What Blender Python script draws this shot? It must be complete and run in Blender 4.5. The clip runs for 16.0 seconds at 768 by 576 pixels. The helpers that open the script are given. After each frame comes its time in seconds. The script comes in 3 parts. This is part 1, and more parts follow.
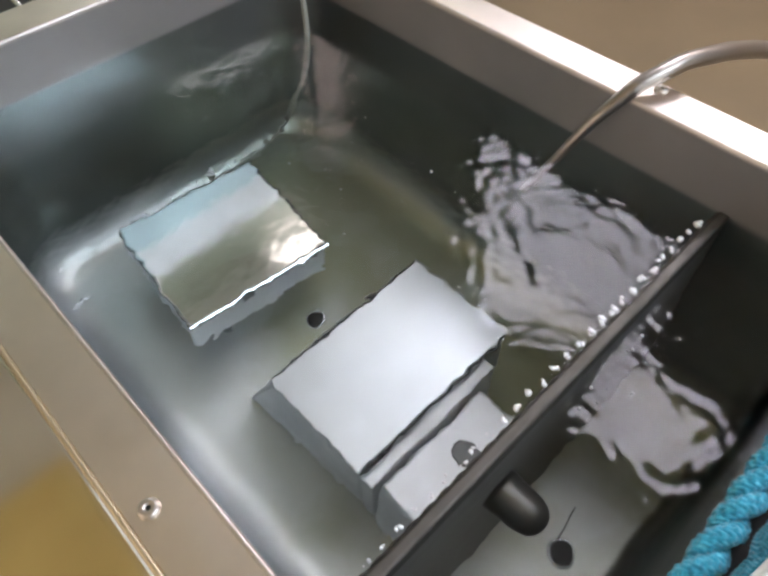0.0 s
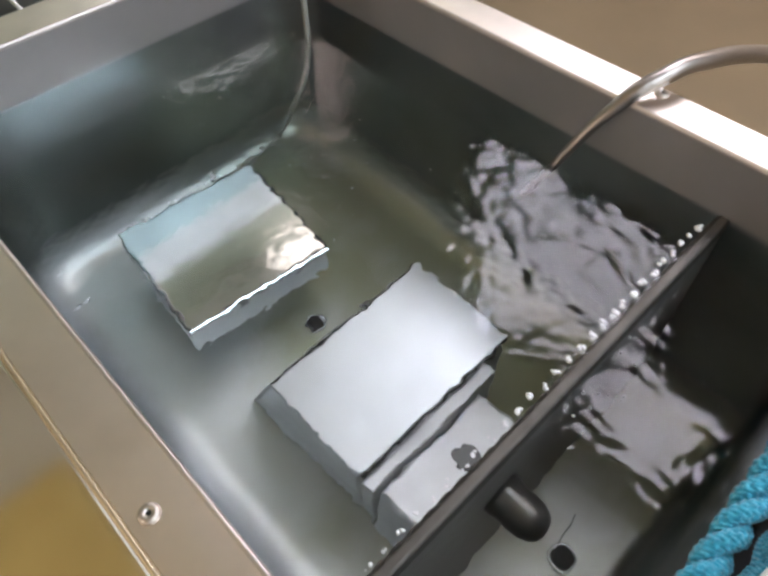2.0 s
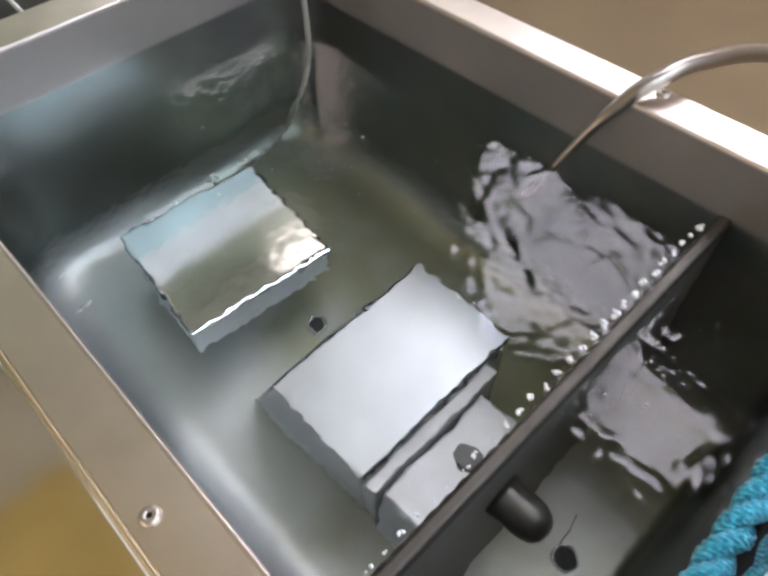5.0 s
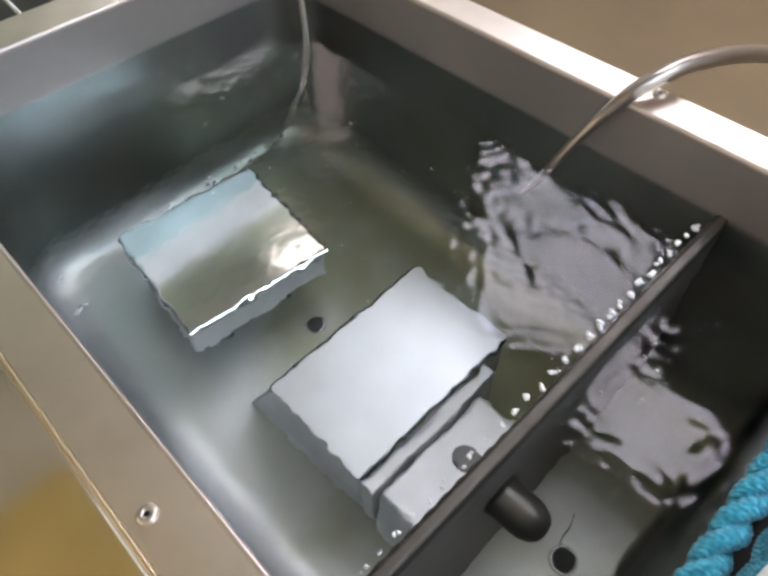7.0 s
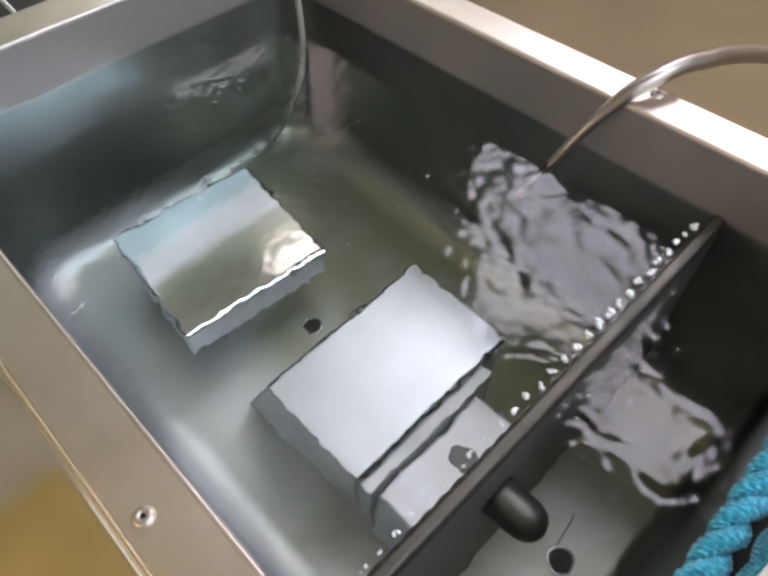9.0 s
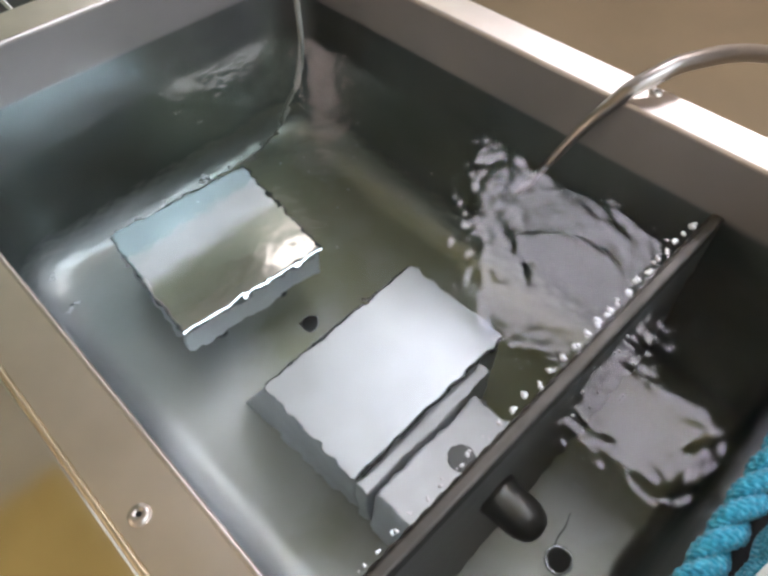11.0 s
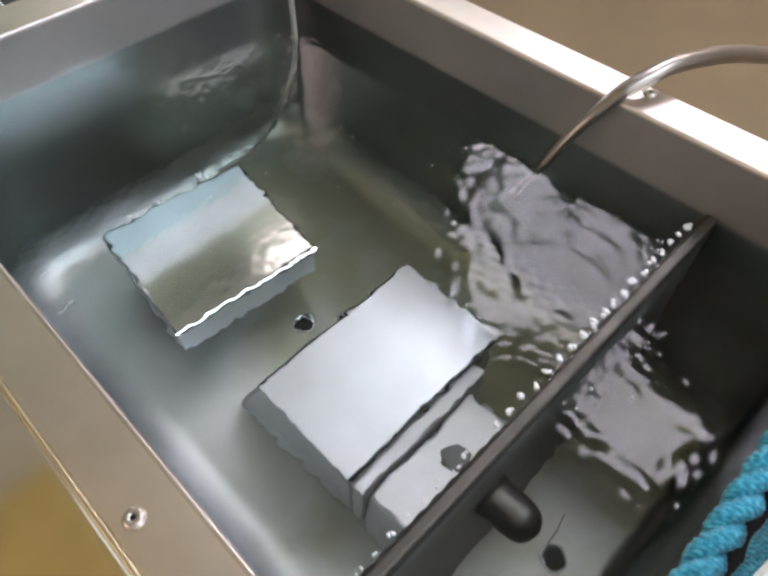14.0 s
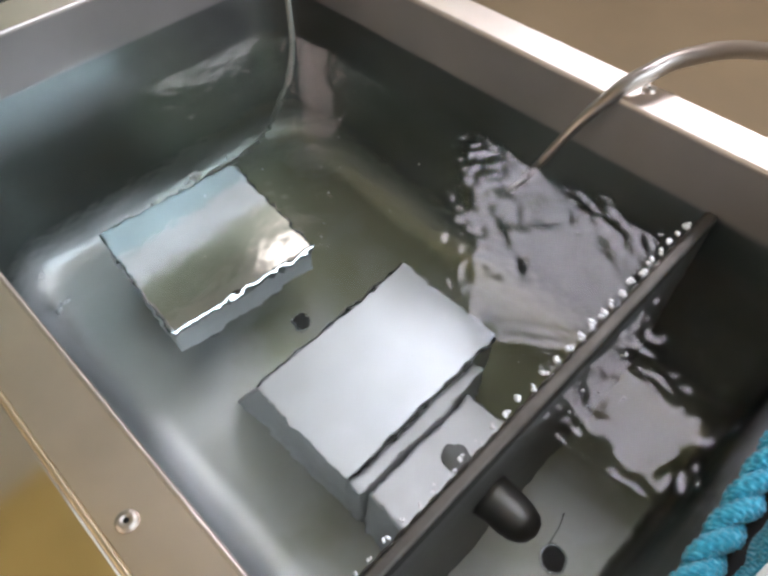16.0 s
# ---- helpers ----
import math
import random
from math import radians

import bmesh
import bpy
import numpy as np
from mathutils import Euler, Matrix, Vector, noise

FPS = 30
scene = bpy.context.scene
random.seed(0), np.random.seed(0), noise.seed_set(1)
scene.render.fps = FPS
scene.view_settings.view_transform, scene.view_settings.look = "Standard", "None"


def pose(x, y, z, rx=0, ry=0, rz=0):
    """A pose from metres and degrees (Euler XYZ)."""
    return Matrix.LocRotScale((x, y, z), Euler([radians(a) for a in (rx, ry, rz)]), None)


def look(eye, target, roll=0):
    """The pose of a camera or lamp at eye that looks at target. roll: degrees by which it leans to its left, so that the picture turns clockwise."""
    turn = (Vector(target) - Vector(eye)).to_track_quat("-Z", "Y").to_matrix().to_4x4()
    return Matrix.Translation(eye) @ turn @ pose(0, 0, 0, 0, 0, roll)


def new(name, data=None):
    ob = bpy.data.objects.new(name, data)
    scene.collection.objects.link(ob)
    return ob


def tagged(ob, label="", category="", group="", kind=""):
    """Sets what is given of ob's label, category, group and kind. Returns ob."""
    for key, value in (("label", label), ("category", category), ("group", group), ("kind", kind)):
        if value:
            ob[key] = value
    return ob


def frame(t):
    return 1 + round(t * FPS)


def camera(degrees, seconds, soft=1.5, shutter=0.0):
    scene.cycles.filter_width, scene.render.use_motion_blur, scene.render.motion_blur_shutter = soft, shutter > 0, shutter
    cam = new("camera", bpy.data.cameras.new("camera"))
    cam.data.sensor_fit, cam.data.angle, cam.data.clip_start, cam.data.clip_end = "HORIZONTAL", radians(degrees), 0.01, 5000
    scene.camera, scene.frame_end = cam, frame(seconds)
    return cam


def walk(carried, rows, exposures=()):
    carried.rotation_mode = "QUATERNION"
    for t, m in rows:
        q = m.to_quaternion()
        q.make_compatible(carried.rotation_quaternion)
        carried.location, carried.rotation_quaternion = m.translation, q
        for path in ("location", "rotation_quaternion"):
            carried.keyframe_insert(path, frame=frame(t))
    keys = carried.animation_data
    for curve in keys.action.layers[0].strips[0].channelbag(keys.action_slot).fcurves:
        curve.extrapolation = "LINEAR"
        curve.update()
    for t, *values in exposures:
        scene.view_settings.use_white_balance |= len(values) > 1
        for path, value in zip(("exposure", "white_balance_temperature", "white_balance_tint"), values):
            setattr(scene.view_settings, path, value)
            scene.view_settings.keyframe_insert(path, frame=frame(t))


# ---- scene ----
cam = camera(62.5, 16.0, soft=3.1)
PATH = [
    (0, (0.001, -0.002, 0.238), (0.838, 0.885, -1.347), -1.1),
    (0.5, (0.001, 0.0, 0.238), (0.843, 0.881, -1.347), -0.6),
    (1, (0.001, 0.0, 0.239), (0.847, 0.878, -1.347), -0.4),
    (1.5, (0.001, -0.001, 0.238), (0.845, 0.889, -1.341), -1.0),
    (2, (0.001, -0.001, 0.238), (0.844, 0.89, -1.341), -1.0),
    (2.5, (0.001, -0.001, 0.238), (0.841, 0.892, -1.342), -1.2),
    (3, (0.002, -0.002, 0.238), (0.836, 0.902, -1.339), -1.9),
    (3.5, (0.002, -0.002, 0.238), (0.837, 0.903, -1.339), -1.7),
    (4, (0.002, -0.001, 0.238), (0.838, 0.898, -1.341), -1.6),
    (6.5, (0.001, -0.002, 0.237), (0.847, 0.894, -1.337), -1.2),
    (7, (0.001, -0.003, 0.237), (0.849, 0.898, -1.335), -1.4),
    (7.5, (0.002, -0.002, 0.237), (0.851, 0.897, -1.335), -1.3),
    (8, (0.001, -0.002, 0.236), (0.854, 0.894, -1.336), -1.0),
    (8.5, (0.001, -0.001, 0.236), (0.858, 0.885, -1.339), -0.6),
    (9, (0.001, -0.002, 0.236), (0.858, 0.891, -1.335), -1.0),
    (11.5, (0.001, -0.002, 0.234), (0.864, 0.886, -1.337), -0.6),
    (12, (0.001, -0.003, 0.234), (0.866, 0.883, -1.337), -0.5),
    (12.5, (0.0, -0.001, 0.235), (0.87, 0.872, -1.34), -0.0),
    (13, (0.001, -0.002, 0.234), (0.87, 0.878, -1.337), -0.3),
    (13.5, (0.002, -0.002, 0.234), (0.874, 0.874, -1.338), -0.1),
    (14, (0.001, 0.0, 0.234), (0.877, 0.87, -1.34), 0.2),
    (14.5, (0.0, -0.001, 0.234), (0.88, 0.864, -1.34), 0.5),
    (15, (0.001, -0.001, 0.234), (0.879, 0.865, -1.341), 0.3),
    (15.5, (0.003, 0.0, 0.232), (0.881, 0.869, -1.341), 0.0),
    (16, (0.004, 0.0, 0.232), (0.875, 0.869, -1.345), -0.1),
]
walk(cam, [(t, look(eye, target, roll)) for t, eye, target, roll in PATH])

# ---- world, lamps and exposure ----
scene.view_settings.exposure = 0.64
world = bpy.data.worlds.new("sky")
scene.world = world
world.use_nodes = True
sky = world.node_tree.nodes.new("ShaderNodeTexSky")
sky.sky_type, sky.sun_disc = "NISHITA", False
sky.sun_elevation, sky.sun_rotation = radians(40), radians(10)
world.node_tree.links.new(sky.outputs[0], world.node_tree.nodes["Background"].inputs[0])
world.node_tree.nodes["Background"].inputs[1].default_value = 0.10

PANEL_GLOW = 8.0       # ceiling light panels
SOUTH_GLOW = 1.0        # strength of the added south window

# plan: x across the tank, y along it, z = 0 at the rim
XL, XR, YN, YB = 0.010, 0.335, -0.036, 0.468
RIM, ZW, ZR, ZF = 0.028, -0.0422, -0.058, -0.285
YD = 0.054               # the weir plate
CEIL, FLOOR = 1.6, -0.9


# ---- materials ----
def nodes_of(name):
    m = bpy.data.materials.new(name)
    m.use_nodes = True
    nt = m.node_tree
    return m, nt, nt.nodes["Principled BSDF"]


def tex(nt, kind, scale, stretch=(1, 1, 1), **inputs):
    co = nt.nodes.new("ShaderNodeTexCoord")
    mp = nt.nodes.new("ShaderNodeMapping")
    mp.inputs["Scale"].default_value = stretch
    nt.links.new(co.outputs["Object"], mp.inputs[0])
    t = nt.nodes.new(kind)
    t.inputs["Scale"].default_value = scale
    for k, v in inputs.items():
        t.inputs[k].default_value = v
    nt.links.new(mp.outputs[0], t.inputs["Vector"])
    return t


def ramp(nt, source, stops):
    r = nt.nodes.new("ShaderNodeValToRGB")
    while len(r.color_ramp.elements) < len(stops):
        r.color_ramp.elements.new(0.5)
    for el, (p, c) in zip(r.color_ramp.elements, stops):
        el.position, el.color = p, (*c, 1) if len(c) == 3 else c
    nt.links.new(source, r.inputs[0])
    return r.outputs[0]


def bump(nt, b, height, strength, distance=0.001):
    n = nt.nodes.new("ShaderNodeBump")
    n.inputs["Strength"].default_value, n.inputs["Distance"].default_value = strength, distance
    nt.links.new(height, n.inputs["Height"])
    nt.links.new(n.outputs[0], b.inputs["Normal"])


def steel(name, tone, rough, grain=(1, 30, 30), spread=0.06, relief=0.03):
    """Worn stainless steel: brushed grain and cloudy water stains."""
    m, nt, b = nodes_of(name)
    b.inputs["Metallic"].default_value = 1
    fine = tex(nt, "ShaderNodeTexNoise", 90, grain, Detail=4)
    cloud = tex(nt, "ShaderNodeTexNoise", 14, Detail=5)
    lo, hi = [c * 0.86 for c in tone], [min(c * 1.1, 1) for c in tone]
    nt.links.new(ramp(nt, cloud.outputs[0], [(0.3, lo), (0.7, hi)]), b.inputs["Base Color"])
    add = nt.nodes.new("ShaderNodeMath")
    add.operation = "ADD"
    nt.links.new(fine.outputs[0], add.inputs[0])
    nt.links.new(cloud.outputs[0], add.inputs[1])
    r = nt.nodes.new("ShaderNodeMapRange")
    r.inputs[1].default_value, r.inputs[2].default_value = 0.6, 1.4
    r.inputs[3].default_value, r.inputs[4].default_value = rough - spread, rough + spread
    nt.links.new(add.outputs[0], r.inputs[0])
    nt.links.new(r.outputs[0], b.inputs["Roughness"])
    bump(nt, b, fine.outputs[0], relief, 0.0003)
    return m


def plain(name, tone, rough, scale=20.0, vary=0.12, metal=0.0, relief=0.1):
    m, nt, b = nodes_of(name)
    n = tex(nt, "ShaderNodeTexNoise", scale, Detail=6)
    lo, hi = [c * (1 - vary) for c in tone], [min(c * (1 + vary), 1) for c in tone]
    nt.links.new(ramp(nt, n.outputs[0], [(0.3, lo), (0.7, hi)]), b.inputs["Base Color"])
    b.inputs["Roughness"].default_value, b.inputs["Metallic"].default_value = rough, metal
    bump(nt, b, n.outputs[0], relief, 0.001)
    return m


def glow(name, tone, strength):
    m, nt, b = nodes_of(name)
    b.inputs["Base Color"].default_value = (*tone, 1)
    b.inputs["Emission Color"].default_value = (*tone, 1)
    b.inputs["Emission Strength"].default_value = strength
    return m


def water_material():
    m, nt, b = nodes_of("water")
    b.inputs["Base Color"].default_value = (0.93, 0.97, 0.945, 1)
    b.inputs["Transmission Weight"].default_value = 1
    b.inputs["Roughness"].default_value = 0
    b.inputs["IOR"].default_value = 1.333
    return m


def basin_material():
    """Basin steel: bare above the waterline, the walls' underwater darkening and the floor's olive reflections painted
    in.
    """
    m, nt, b = nodes_of("basin_steel")
    b.inputs["Metallic"].default_value = 1
    co = nt.nodes.new("ShaderNodeTexCoord")
    sep = nt.nodes.new("ShaderNodeSeparateXYZ")
    nt.links.new(co.outputs["Object"], sep.inputs[0])
    cloud = tex(nt, "ShaderNodeTexNoise", 16, Detail=6)
    fine = tex(nt, "ShaderNodeTexNoise", 220, (1, 1, 0.2), Detail=3)
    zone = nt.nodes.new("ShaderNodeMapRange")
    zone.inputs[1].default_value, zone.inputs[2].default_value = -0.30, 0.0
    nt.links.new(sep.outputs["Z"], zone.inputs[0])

    def mixed(amount, low, high):
        mx = nt.nodes.new("ShaderNodeMix")
        mx.data_type = "RGBA"
        nt.links.new(amount, mx.inputs[0])
        for k, c in ((6, low), (7, high)):
            if isinstance(c, tuple):
                mx.inputs[k].default_value = (*c, 1)
            else:
                nt.links.new(c, mx.inputs[k])
        return mx.outputs[2]

    def math_node(kind, a, c, d=None):
        n = nt.nodes.new("ShaderNodeMath")
        n.operation = kind
        for k, v in enumerate((a, c, d)):
            if isinstance(v, (int, float)):
                n.inputs[k].default_value = v
            elif v is not None:
                nt.links.new(v, n.inputs[k])
        return n.outputs[0]

    # underwater darkening painted on the walls; the curved foot is left bright
    under_dark = ramp(nt, zone.outputs[0], [(0.0, (0.14,) * 3), (0.095, (0.18,) * 3), (0.175, (1,) * 3), (1.0, (1,) * 3)])
    above_water = ramp(nt, zone.outputs[0], [(0.846, (0,) * 3), (0.864, (1,) * 3)])
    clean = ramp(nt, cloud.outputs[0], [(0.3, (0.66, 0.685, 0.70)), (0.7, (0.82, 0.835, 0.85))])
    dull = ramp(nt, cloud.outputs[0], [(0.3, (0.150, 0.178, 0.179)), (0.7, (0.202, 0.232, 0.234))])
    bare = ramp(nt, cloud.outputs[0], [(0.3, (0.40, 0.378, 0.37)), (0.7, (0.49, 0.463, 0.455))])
    # olive reflections painted on the flat floor, thicker towards the far side, thinner on the curved foot of the walls
    olive_noise = tex(nt, "ShaderNodeTexNoise", 9, Detail=4)
    olive_amount = math_node("ADD", olive_noise.outputs[0], math_node("MULTIPLY_ADD", sep.outputs["X"], 1.6, -0.255))
    flat = ramp(nt, zone.outputs[0], [(0.0, (1,) * 3), (0.054, (1,) * 3), (0.075, (0,) * 3), (1.0, (0,) * 3)])
    olive_floor = ramp(nt, olive_amount, [(0.43, (0.28,) * 3), (0.62, (1,) * 3)])
    beside = ramp(nt, sep.outputs["X"], [(0.12, (0.03,) * 3), (0.30, (0.75,) * 3)])
    # the far end is darkened in the colour too, from the wall down on to the floor
    far_dark = math_node("MULTIPLY", ramp(nt, sep.outputs["Y"], [(0.405, (0,) * 3), (0.445, (0.7,) * 3)]), ramp(nt, sep.outputs["X"], [(0.09, (0,) * 3), (0.20, (1,) * 3)]))
    under_dark = math_node("MAXIMUM", under_dark, far_dark)
    floor_tone = mixed(mixed(flat, beside, olive_floor), clean, (0.41, 0.415, 0.29))
    nt.links.new(mixed(above_water, mixed(under_dark, floor_tone, dull), bare), b.inputs["Base Color"])
    r = nt.nodes.new("ShaderNodeMapRange")
    r.inputs[1].default_value, r.inputs[2].default_value = 0.3, 0.7
    r.inputs[3].default_value, r.inputs[4].default_value = 0.44, 0.56
    nt.links.new(cloud.outputs[0], r.inputs[0])
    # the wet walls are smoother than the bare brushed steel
    wet = math_node("MULTIPLY_ADD", above_water, 0.20, math_node("MULTIPLY_ADD", under_dark, -0.16, r.outputs[0]))
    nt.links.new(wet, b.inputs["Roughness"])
    bump(nt, b, fine.outputs[0], 0.04, 0.0003)
    return m


def foam_material():
    m, nt, b = nodes_of("splash")
    b.inputs["Base Color"].default_value = (0.93, 0.94, 0.96, 1)
    b.inputs["Transmission Weight"].default_value = 0.0
    b.inputs["Roughness"].default_value = 0.2
    b.inputs["IOR"].default_value = 1.333
    return m


def yarn_material():
    m, nt, b = nodes_of("teal_yarn")
    n = tex(nt, "ShaderNodeTexNoise", 420, (1, 1, 1), Detail=3)
    nt.links.new(ramp(nt, n.outputs[0], [(0.25, (0.008, 0.18, 0.31)), (0.55, (0.030, 0.40, 0.58)), (0.8, (0.17, 0.66, 0.80))]), b.inputs["Base Color"])
    b.inputs["Roughness"].default_value = 0.85
    b.inputs["Sheen Weight"].default_value = 0.4
    fib = tex(nt, "ShaderNodeTexNoise", 1500, (1, 4, 4), Detail=2)
    bump(nt, b, fib.outputs[0], 0.6, 0.0006)
    return m


TANK = steel("tank_steel", (0.50, 0.50, 0.49), 0.33)
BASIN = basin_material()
RIM_STEEL = steel("rim_steel", (0.86, 0.765, 0.69), 0.33, (30, 1, 30), 0.04, 0.008)
TOP_STEEL = steel("worktop_steel", (0.95, 0.84, 0.74), 0.09, (30, 1, 30), 0.02, 0.008)
BOX_STEEL = steel("box_steel", (0.66, 0.685, 0.71), 0.39, (1, 12, 12), 0.04, 0.0)
LID_STEEL = steel("lid_steel", (0.78, 0.80, 0.82), 0.09, (1, 12, 12), 0.02, 0.0)
PLATE = steel("weir_steel", (0.30, 0.285, 0.265), 0.50, (1, 3, 3), 0.10, 0.2)
CAP = steel("cap_steel", (0.128, 0.118, 0.106), 0.60, (1, 2, 2), 0.16, 0.6)
STUB = steel("stub_steel", (0.19, 0.185, 0.175), 0.40)
PORT = steel("port_steel", (0.22, 0.225, 0.225), 0.6)
LIP = steel("lip_steel", (0.62, 0.56, 0.52), 0.42)
BODY_STEEL = steel("body_steel", (0.83, 0.85, 0.87), 0.6)
SEAM = steel("seam_steel", (0.55, 0.46, 0.32), 0.42)
FOAM = foam_material()
TUBE = steel("tube_steel", (0.36, 0.322, 0.295), 0.34, (1, 1, 1), 0.02, 0.0)
CHROME = steel("screw_steel", (0.66, 0.65, 0.64), 0.2, (1, 1, 1))
SCREW = steel("dull_screw", (0.55, 0.50, 0.45), 0.42, (1, 1, 1))
BLACK = plain("black_plastic", (0.012, 0.012, 0.013), 0.35)
HOLE = plain("drain_black", (0.006, 0.006, 0.006), 0.6)
BROWN = plain("brown_floor", (0.205, 0.146, 0.084), 0.55, 3.0, 0.08)
WALL = plain("wall_paint", (0.50, 0.42, 0.33), 0.8, 5.0, 0.05)
CEILING = plain("ceiling_paint", (0.78, 0.795, 0.81), 0.85, 5.0, 0.05)
GREEN_WALL = plain("grey_green_paint", (0.42, 0.48, 0.40), 0.8, 5.0, 0.05)
WARM_WALL = plain("warm_wall_paint", (0.74, 0.58, 0.42), 0.8, 5.0, 0.05)
WHITE = plain("white_plastic", (0.78, 0.78, 0.77), 0.5, 8.0, 0.03)
GAP_DARK = plain("gap_dark_grey", (0.045, 0.042, 0.043), 0.6, 60.0, 0.15)
LINEN = plain("white_linen", (0.78, 0.79, 0.78), 0.9, 300.0, 0.08, 0.0, 0.4)
CABLE = plain("grey_cable", (0.30, 0.31, 0.28), 0.45, 60.0, 0.1)
OCHRE = plain("ochre_paint", (0.70, 0.58, 0.25), 0.5, 6.0, 0.08)
WATER = water_material()
YARN = yarn_material()
LAMP = glow("lamp_diffuser", (0.92, 0.88, 1.0), PANEL_GLOW)
FAR_LAMP = glow("far_diffuser", (1.0, 0.95, 0.97), 5.6)
# glow of a made-up south window that fills the room
DAY_FILL = glow("wide_day_fill", (0.90, 0.96, 1.0), SOUTH_GLOW)
TAN_FILL = glow("tan_fill_pane", (1.0, 0.85, 0.70), 0.9)
# unseen panel added to brighten the submerged cover's top
DIM_FILL = glow("dim_fill_panel", (0.84, 0.93, 1.0), 0.25)
# unseen panel added behind the camera, brightens back wall and box lid
COOL_FILL = glow("cool_fill_panel", (0.77, 0.87, 1.0), 5.2)
# unseen panel added for the pinkish reflection in the box lid
PINK_FILL = glow("pink_fill_panel", (1.0, 0.86, 0.82), 1.7)
PINK_LIGHT = glow("warm_blind", (1.0, 0.82, 0.76), 1.15)
GREY_LIGHT = glow("frosted_pane", (0.95, 0.95, 1.0), 2.2)


# ---- helpers for meshes ----
def mesh_of(name, bm, material, smooth=False):
    me = bpy.data.meshes.new(name)
    bmesh.ops.recalc_face_normals(bm, faces=bm.faces)
    bm.to_mesh(me)
    bm.free()
    me.materials.append(material)
    if smooth:
        me.polygons.foreach_set("use_smooth", [True] * len(me.polygons))
    return me


def part(name, bm, material, parent=None, label="", smooth=False):
    ob = new(name, mesh_of(name, bm, material, smooth))
    if parent:
        ob.parent = parent
    if label:
        ob["label"] = label
    return ob


def box(x0, x1, y0, y1, z0, z1, bevel=0.0, bm=None):
    bm = bm or bmesh.new()
    made = bmesh.ops.create_cube(bm, size=1)["verts"]
    for v in made:
        v.co = Vector((x0 + (v.co.x + 0.5) * (x1 - x0), y0 + (v.co.y + 0.5) * (y1 - y0), z0 + (v.co.z + 0.5) * (z1 - z0)))
    if bevel:
        edges = list({e for v in made for e in v.link_edges})
        bmesh.ops.bevel(bm, geom=edges, offset=bevel, segments=3, affect="EDGES", profile=0.5)
    return bm


def rounded_ring(x0, x1, y0, y1, r, z, n=10):
    """A loop of points round a rectangle with round corners."""
    pts, q = [], min(r, max(r * 0.3, r - 0.028))   # tighter corners at the near end
    for cx, cy, a0, r in ((x1 - r, y1 - r, 0, r), (x0 + r, y1 - r, 90, r), (x0 + q, y0 + q, 180, q), (x1 - q, y0 + q, 270, q)):
        for i in range(n + 1):
            a = radians(a0 + 90 * i / n)
            pts.append((cx + r * math.cos(a), cy + r * math.sin(a), z))
    return pts


def loft(bm, rings, close_last=False, close_first=False):
    made = [[bm.verts.new(p) for p in ring] for ring in rings]
    for a, b in zip(made, made[1:]):
        for i in range(len(a)):
            j = (i + 1) % len(a)
            bm.faces.new((a[i], a[j], b[j], b[i]))
    if close_last:
        bm.faces.new(made[-1])
    if close_first:
        bm.faces.new(made[0][::-1])
    return bm


def lathe(profile, n=28, close=True):
    """A turned form about z from (radius, height) pairs."""
    bm = bmesh.new()
    rings = [[(r * math.cos(2 * math.pi * i / n), r * math.sin(2 * math.pi * i / n), z) for i in range(n)] for r, z in profile]
    return loft(bm, rings, close, close)


def smooth_path(points, steps=12):
    """A Catmull-Rom line through points of (x, y, z, radius)."""
    p = [Vector(q) for q in points]
    p = [p[0] * 2 - p[1]] + p + [p[-1] * 2 - p[-2]]
    out = []
    for i in range(1, len(p) - 2):
        a, b, c, d = p[i - 1:i + 3]
        for s in range(steps):
            t = s / steps
            out.append(0.5 * ((2 * b) + (c - a) * t + (2 * a - 5 * b + 4 * c - d) * t * t + (3 * b - a - 3 * c + d) * t ** 3))
    return out + [p[-2]]


def pipe(points, n=18, steps=12, caps=(True, True)):
    line = smooth_path([tuple(q) for q in points], steps)
    rings = []
    up = Vector((0, 0, 1))
    for i, q in enumerate(line):
        here = q.to_3d()
        d = (line[min(i + 1, len(line) - 1)].to_3d() - line[max(i - 1, 0)].to_3d()).normalized()
        s = d.cross(up)
        s = s.normalized() if s.length > 0.05 else Vector((1, 0, 0))
        u = s.cross(d).normalized()
        rings.append([tuple(here + q[3] * (math.cos(2 * math.pi * k / n) * s + math.sin(2 * math.pi * k / n) * u)) for k in range(n)])
    return loft(bmesh.new(), rings, caps[1], caps[0])


def thing(name, label, category, group="", kind="", at=(0, 0, 0)):
    ob = new(name)
    ob.location = at
    ob.empty_display_size = 0.02
    return tagged(ob, label, category, group, kind)


# ---- the room ----
RX0, RX1, RY0, RY1 = -1.6, 3.2, -2.2, 1.7


def wall_mesh(ya, yb, openings):
    """A wall from ya to yb, cut into piers and bands round its openings (x0, x1, z0, z1)."""
    xs = sorted({RX0, RX1, *[o[0] for o in openings], *[o[1] for o in openings]})
    zs = sorted({FLOOR, CEIL, *[o[2] for o in openings], *[o[3] for o in openings]})
    bm = bmesh.new()
    for xa, xb in zip(xs, xs[1:]):
        for za, zb in zip(zs, zs[1:]):
            cx, cz = (xa + xb) / 2, (za + zb) / 2
            if not any(o[0] < cx < o[1] and o[2] < cz < o[3] for o in openings):
                box(xa, xb, ya, yb, za, zb, bm=bm)
    return bm


LOW, TALL = (0.72, 1.16, 0.35, 0.96), (1.24, 1.50, 0.92, 1.5)
